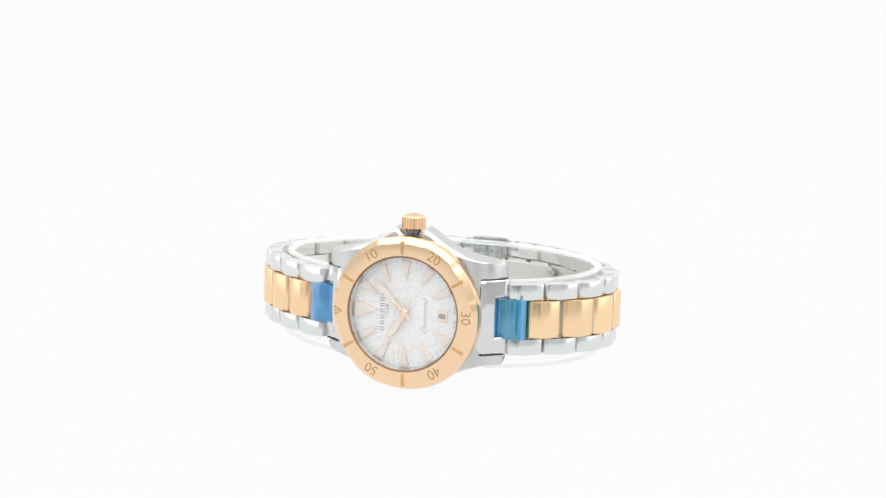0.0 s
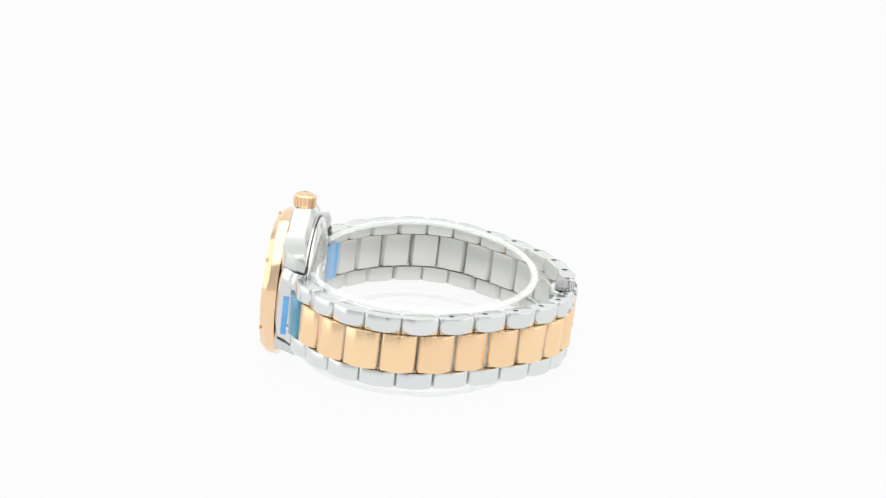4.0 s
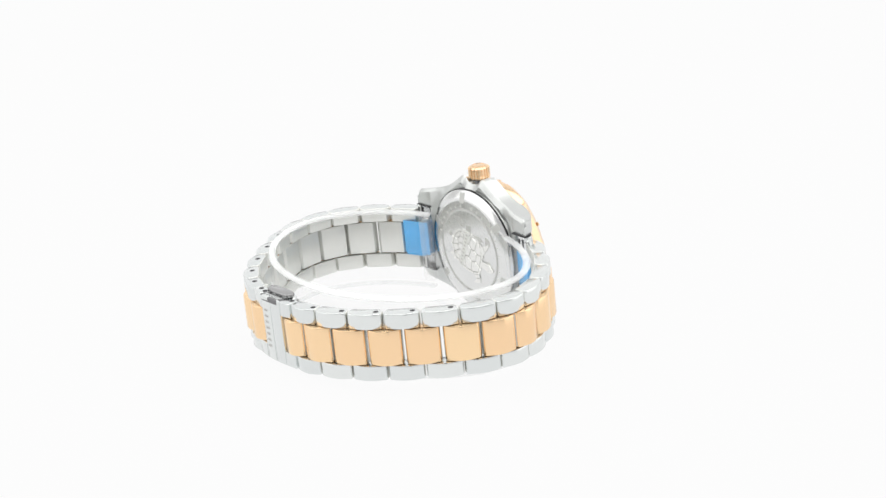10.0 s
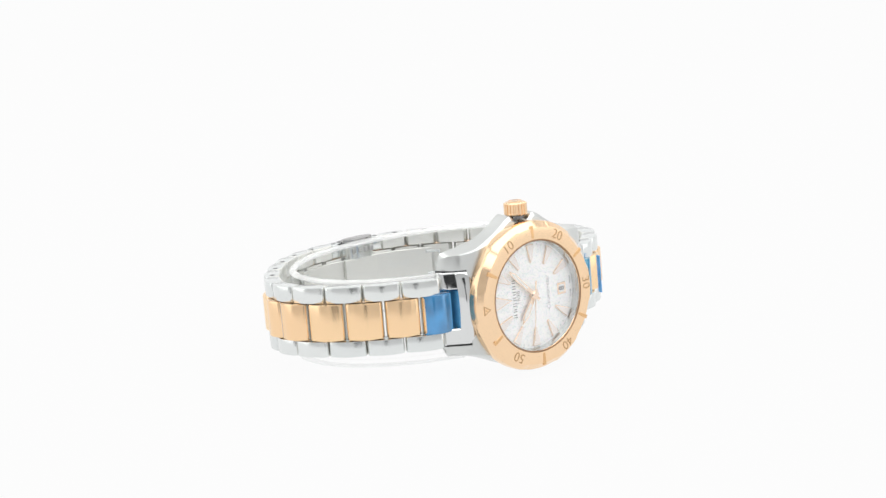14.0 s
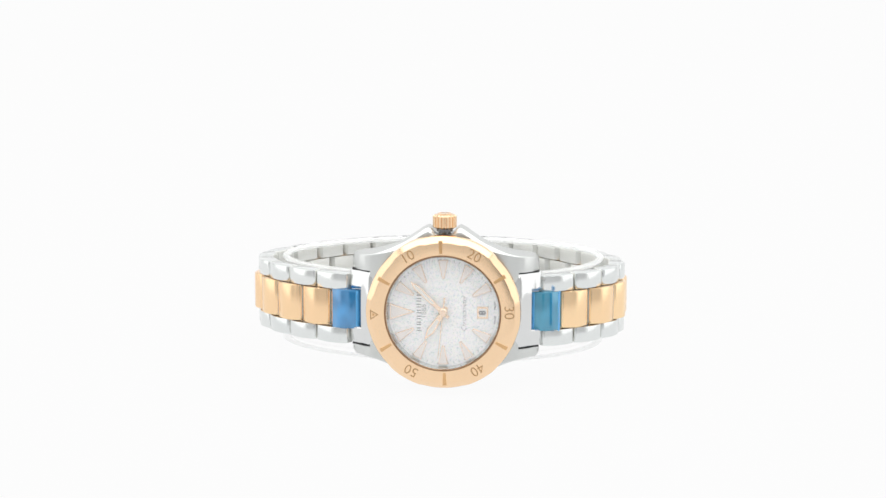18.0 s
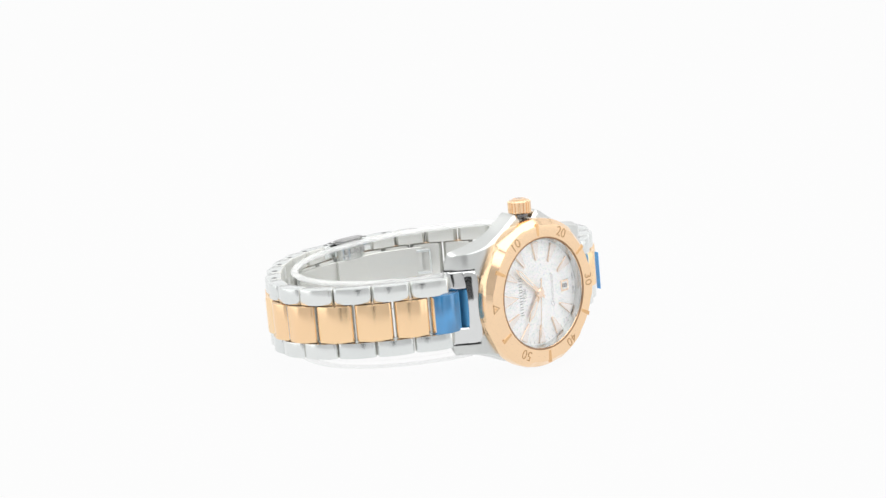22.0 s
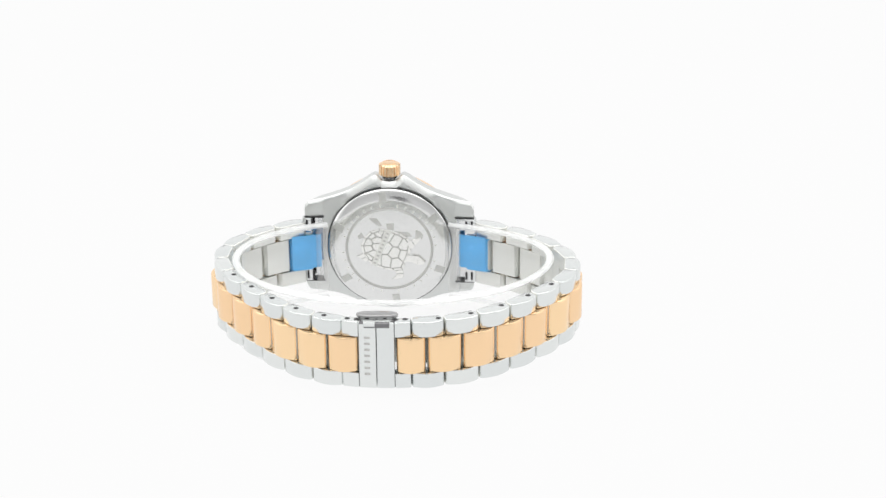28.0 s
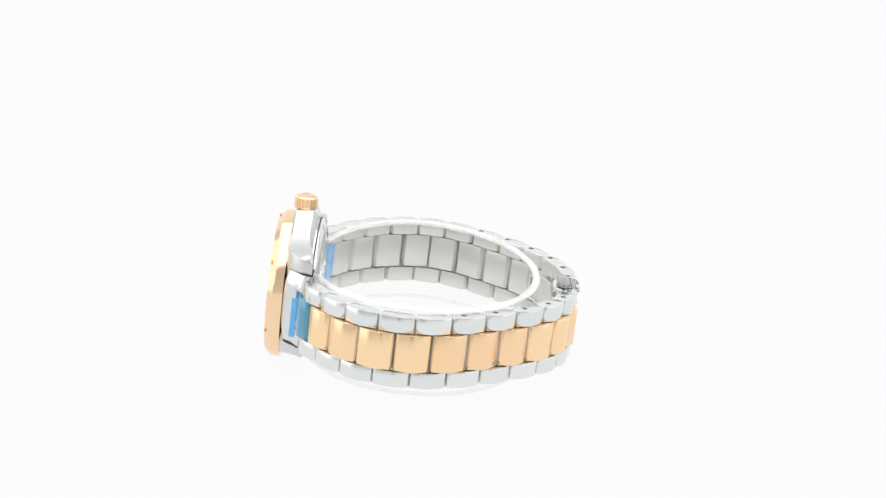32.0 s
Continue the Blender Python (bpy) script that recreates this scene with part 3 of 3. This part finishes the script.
def link_profile(w, depth, bulge, round_r):
    """Seen from the crown: chord along x, outer side at y = 0 and bulging to -y, inner side at y = depth."""
    h, q = w / 2, round_r
    flat = h - q * 0.8
    pts = [(-1 + 2 * k / 8) * flat for k in range(9)]
    pts = [(x, -bulge + 0.8 * bulge * (x / flat) ** 2) for x in pts]
    y0 = pts[-1][1]
    right = [(flat + 0.8 * q * math.sin(a), y0 + q * (1 - math.cos(a))) for a in (0.45, 0.85, 1.2, 1.57)]
    right += [(h - 0.02, depth * 0.62), (h - 0.35, depth - 0.5), (h - 0.75, depth)]
    left = [(-x, y) for x, y in reversed(right)]
    return pts + right + left


def link_mesh(name, w, depth, bulge, round_r, z0, z1, mats, bevel):
    bm = prism(link_profile(w, depth, bulge, round_r), z0, z1, bevel, 2)
    if len(mats) > 1:
        for f in bm.faces:
            if f.calc_center_median().y > depth * 0.3 * MM or abs(f.normal.x) > 0.93:
                f.material_index = 1
    return mesh_of(name, bm, *mats, sharp=32)


GOLD_LINK = link_mesh("centre_link", 6.85, DEPTH, 0.95, 1.15, -3.72, 3.72, (GOLD, SATIN), 0.3)
STEEL_UP = link_mesh("outer_link", 6.9, DEPTH, 0.75, 0.85, 3.86, 7.05, (STEEL, SATIN), 0.24)
STEEL_DOWN = link_mesh("outer_link", 6.9, DEPTH, 0.75, 0.85, -7.05, -3.86, (STEEL, SATIN), 0.24)
PIN_HOLE = mesh_of("pin_hole", lathe([(0, 0), (0.55, 0), (0.55, 0.06), (0, 0.06)], 16), GROOVE)


def chord_pose(a, b, side):
    """Pose and length of a link whose outer face runs from a to b; its inner side points into the loop."""
    a, b = Vector(a), Vector(b)
    if side > 0:
        a, b = b, a
    d = b - a
    ang = math.degrees(math.atan2(d.y, d.x))
    c = (a + b) / 2
    return at(c.x, c.y, 0, 0, 0, ang), d.length


def inward(m):
    """Whether the link's depth axis points to the middle of the loop."""
    c = m.translation
    return (m.to_3x3() @ Vector((0, 1, 0))).dot(Vector((-0.002, 0.032, 0)) - c) > 0


for side, nodes_xy in ((1, SIDE_A), (-1, SIDE_B)):
    n = len(nodes_xy)
    mids = [((nodes_xy[i][0] + nodes_xy[i + 1][0]) / 2, (nodes_xy[i][1] + nodes_xy[i + 1][1]) / 2) for i in range(n - 1)]
    for i in range(1, n - 1):
        m, w = chord_pose(nodes_xy[i], nodes_xy[i + 1], side)
        if not inward(m):
            m = m @ pose(0, 0, 0, 0, 0, 180)
        put("centre_link", GOLD_LINK, watch, m @ at(0, 0.05, 0), scale=((w - 0.58) / 6.85, 1, 1))
    for i in range(0, n - 1):
        if i + 1 < len(mids):
            a, b = (mids[i] if i else (nodes_xy[0][0] * 1.12, nodes_xy[0][1] + 0.1)), mids[i + 1]
        else:
            a, b = mids[i], nodes_xy[-1]
        m, w = chord_pose(a, b, side)
        if not inward(m):
            m = m @ pose(0, 0, 0, 0, 0, 180)
        if i == n - 2:
            continue
        m = m @ at(0, 0.12, 0)
        top = put("outer_link", STEEL_UP, watch, m, scale=((w - 0.4) / 6.9, 1, 1))
        put("outer_link", STEEL_DOWN, watch, m, scale=((w - 0.4) / 6.9, 1, 1))
        if i >= n - 7:
            away = (Vector(a) - Vector(b)).normalized() * (0.9 if side > 0 else 2.2)
            put("pin_hole", PIN_HOLE, top, at(away.x, away.y, 0) @ m @ at(0, DEPTH * 0.45, 7.0, 90))

# end links wrapped in blue protective film
for side, nodes_xy in ((1, SIDE_A), (-1, SIDE_B)):
    m, w = chord_pose(nodes_xy[0], nodes_xy[1], side)
    if not inward(m):
        m = m @ pose(0, 0, 0, 0, 0, 180)
    end = put("centre_link", GOLD_LINK, watch, m, scale=((w - 0.5) / 6.85, 1, 1))
    s = 1 if (m.to_3x3() @ Vector((1, 0, 0))).x * side > 0 else -1
    cover = part("protective_film", prism(link_profile(w - (0.25 if side > 0 else 0.35), DEPTH + 0.5, 1.0, 0.9), -3.95, 3.95, 0.3, 2), (BLUE if side < 0 else BLUE_TEAL, BLUE_PALE), end, "glossy blue protective film", m @ at(0 if side > 0 else -0.3 * s, -0.12, 0))
    for p in cover.data.polygons:
        if p.center.y > 1.6 * MM or p.normal.x * s < -0.6:
            p.material_index = 1
    tail = sorted((-s * (w / 2 + 1.2), s * (w / 2 - (0.6 if side > 0 else 1.4))))
    part("film_tail", box(tail[0], tail[1], DEPTH + 0.38, DEPTH + 0.5, -3.4, 4.3, 0.04, 1), BLUE_PALE, end, "pale blue film folded to the inside", m)
    if side > 0:
        part("film_flap", prism([(23.0, 7.9), (22.75, 6.75), (22.9, 6.7), (23.25, 7.85)], -3.6, 4.3, 0.04, 1), FLAP, end, "loose pale blue film edge standing off the link")

# clasp
TWIST = at(-0.5, 0, 0)


def clasp_plate(xs):
    """U-shaped plate: cross bar at the first two places in x, two arms out to the third; (x, y) on the outer face."""
    def bar(p, q, z0, z1):
        (xa, ya), (xb, yb) = p, q
        return prism_between(xa, ya, xb, yb, z0, z1)
    a, b, c = xs
    return joined(bar(a, b, -7.05, 7.05), bar(b, c, 3.86, 7.05), bar(b, c, -7.05, -3.86))


def prism_between(xa, ya, xb, yb, z0, z1):
    return prism([(xa, ya), (xb, yb), (xb, yb - 2.5), (xa, ya - 2.5)], z0, z1, 0.25, 2)


clasp = part("clasp", clasp_plate(((0.75, 62.4), (4.2, 62.1), (7.5, 61.4))), STEEL, watch, "brushed steel folding clasp plate")
part("clasp_plate", clasp_plate(((0.68, 62.4), (-2.85, 62.45), (-6.0, 62.2))), STEEL, clasp, "brushed steel clasp plate")
for k in range(7):
    part("brand_bar", box(2.0, 3.1, 62.0, 62.34, -4.2 + k * 1.3, -3.75 + k * 1.3), RELIEF_GROOVE, clasp, "plain engraved bar", smooth=False)
for x in (6.4, 4.6, 2.6, -1.0, -2.9, -4.9):
    put("pin_hole", PIN_HOLE, clasp, at(x, 61.0 - 0.02 * x * x, 7.0, 90))


def lens(x0, x1, y0, y1):
    """Lens-shaped outline."""
    xm, ym, pts = (x0 + x1) / 2, (y0 + y1) / 2, []
    for k in range(20):
        a = 2 * math.pi * k / 20
        pts.append((xm + (x1 - x0) / 2 * math.copysign(abs(math.cos(a)) ** 0.7, math.cos(a)), ym + (y1 - y0) / 2 * math.copysign(abs(math.sin(a)) ** 0.8, math.sin(a))))
    return pts


push = part("push_button", prism(lens(-3.5, 4.7, 58.0, 60.6), 7.0, 7.8, 0.25, 2), BUTTON, clasp, "dark polished clasp button")
part("button_neck", prism(lens(-3.1, 4.3, 58.3, 60.4), 6.55, 7.02), GROOVE, clasp, "dark gap under the button")
part("button_front", box(-2.8, 4.0, 60.7, 62.2, 6.7, 7.09, 0.04, 1), GUNMETAL, clasp, "dark recess in front of the button")
for k in range(3):
    part("button_ridge", box(-2.4 + 0.2 * k, 3.6 - 0.2 * k, 61.1 + 0.38 * k, 61.25 + 0.38 * k, 7.0, 7.16, 0.03, 1), STEEL, clasp, "bright ridge beside the button")
part("button_notch", box(-1.9, 3.1, 61.9, 62.62, 6.0, 7.08, 0.12, 1), GUNMETAL, clasp, "dark notch in the clasp edge below the button")
part("button_catch", box(0.9, 3.2, 61.95, 62.7, 6.35, 7.14, 0.12, 2), STEEL, clasp, "bright catch in the notch")
part("button_body", prism(lens(-3.2, 4.4, 57.2, 61.2), 3.2, 6.6, 0.1, 1), STEEL, clasp, "steel button body")
for k in range(4):
    part("comb_slot", box(-2.2 + 1.6 * k, -1.3 + 1.6 * k, 57.05, 57.6, 4.6, 5.7, 0.05, 1), PALE_ENGRAVE, clasp, "dark comb slot")
part("folding_blade", box(-4.2, 4.6, 57.5, 58.2, -3.3, 3.3, 0.1, 1), SATIN, clasp, "flat middle of the folding blade")
for side, pts in ((1, SIDE_A), (-1, SIDE_B)):
    inner = []
    for (x, y) in reversed(pts[-4:]):
        v = Vector((x, y)) - Vector((-2, 32))
        inner.append(Vector((-2, 32)) + v * (1 - 4.1 / v.length))
    inner[-1] = inner[-2].lerp(inner[-1], 0.4)
    outer = [p + (p - Vector((-2, 32))).normalized() * 0.7 for p in inner]
    blade = part("folding_blade", prism([tuple(p) for p in inner] + [tuple(p) for p in reversed(outer)], -3.3, 3.3, 0.1, 1), SATIN, clasp, "curved steel folding blade")
    a, b = inner[-2], inner[-1]
    d = (b - a).normalized()
    nrm = Vector((-d.y, d.x)) * (1 if Vector((-d.y, d.x)).dot(Vector((-2, 32)) - b) > 0 else -1)
    for z0, z1, k0, k1 in ((2.2, 2.8, -1.2, 1.6), (-2.8, -2.2, -1.2, 1.6), (-2.8, 2.8, 1.6, 2.1)):
        p, q = b + d * k0, b + d * k1
        part("catch_bar", prism([tuple(p), tuple(q), tuple(q + nrm * 0.5), tuple(p + nrm * 0.5)], z0, z1, 0.06, 1), STEEL, clasp, "small steel catch")

# ---- clear display cuff inside the bracelet ----
TWIST = Matrix.Identity(4)
cuff = tagged(new("display_cuff"), "clear plastic display cuff holding the bracelet open", "display stand")
PLACE[cuff] = SEAT.inverted()


def cuff_sections(z0, z1, c, grow=0.0, sag=0.0):
    secs = []
    for k in range(73):
        a = math.radians(-62.2 + 312.4 * k / 72)
        px = 33.6 * math.cos(a)
        py = (25.0 if math.sin(a) > 0 else 22.73 + 1.65 * math.cos(a)) * math.sin(a)
        n = Vector((px / 33.6 ** 2, py / 22.0 ** 2)).normalized()
        o = Vector((-1.6 + px, 29.5 + py)) + n * grow
        i = o - n * (1.55 + 2 * grow)
        om, im = o - n * c, i + n * c
        lean = -0.8 * (1 - min(1, max(0, (o.y - 9) / 22)))
        ring = [(o.x, o.y, z0 + c), (o.x, o.y, z1 - c), (om.x, om.y, z1), (im.x, im.y, z1), (i.x, i.y, z1 - c), (i.x, i.y, z0 + c), (im.x, im.y, z0), (om.x, om.y, z0)]
        low = lean - sag * (1 - smoothstep(34, 54, o.y))
        secs.append([(x, y, z + low) for x, y, z in ring])
    return secs


wall = part("cuff_wall", loft(cuff_sections(-8.2, 7.4, 0.1)), CLEAR, cuff, "clear bent plastic band", sharp=50)
rim = part("cuff_rim", loft(cuff_sections(7.0, 8.0, 0.42, 0.05)), FROSTED, cuff, "bright frosted upper edge", sharp=50)
foot = part("cuff_rim", loft(cuff_sections(-9.0, -8.55, 0.12, 0.05, 0.7)), FOOT_EDGE, cuff, "bright frosted lower edge", sharp=50)
ends = [part("cuff_end", loft(cuff_sections(-8.1, 7.0, 0.3, 0.06)[a:b]), END_SHEET, cuff, "clouded end of the plastic band", sharp=50) for a, b in ((0, 2), (71, 73))]
for ob in (wall, rim, foot, *ends):
    ob.visible_shadow = False


# ---- turning ----
def motions():
    turns = [(0, 345.2), (0.5, 338.6), (1, 330.8), (1.5, 322.4), (2, 312.8), (2.5, 302.8), (3, 292.1), (3.5, 281.2), (4, 269.6), (4.5, 258.2), (5, 246.7), (5.5, 235.1), (6, 223.3), (6.5, 211.5), (7, 199.6), (7.5, 188.4), (8, 176.7), (8.5, 165.7), (9, 154.9), (9.5, 143.9), (10, 132.4), (10.5, 121.4), (11, 110.0), (11.5, 98.7), (12, 87.1), (12.5, 75.7), (13, 64.3), (13.5, 53.6), (14, 43.4), (14.5, 34.7), (15, 26.9), (15.5, 19.9), (16, 13.5), (16.5, 8.0), (17, 3.7), (17.5, 0.9), (18, 0.0), (18.5, 2.1), (19, 5.9), (19.5, 10.5), (20, 16.3), (20.5, 22.7), (21, 29.7), (21.5, 37.9), (22, 47.4), (22.5, 57.9), (23, 68.9), (23.5, 79.9), (24, 91.3), (24.5, 102.9), (25, 114.5), (25.5, 125.9), (26, 137.3), (26.5, 148.5), (27, 159.6), (27.5, 170.6), (28, 181.8), (28.5, 193.2), (29, 204.8), (29.5, 215.7), (30, 227.4), (30.5, 238.5), (31, 250.1), (31.5, 261.3), (32, 273.2)]
    for thing in (watch, cuff):
        walk(thing, [(t, pose(0, 0, 0, 0, 0, d)) for t, d in turns])


motions()
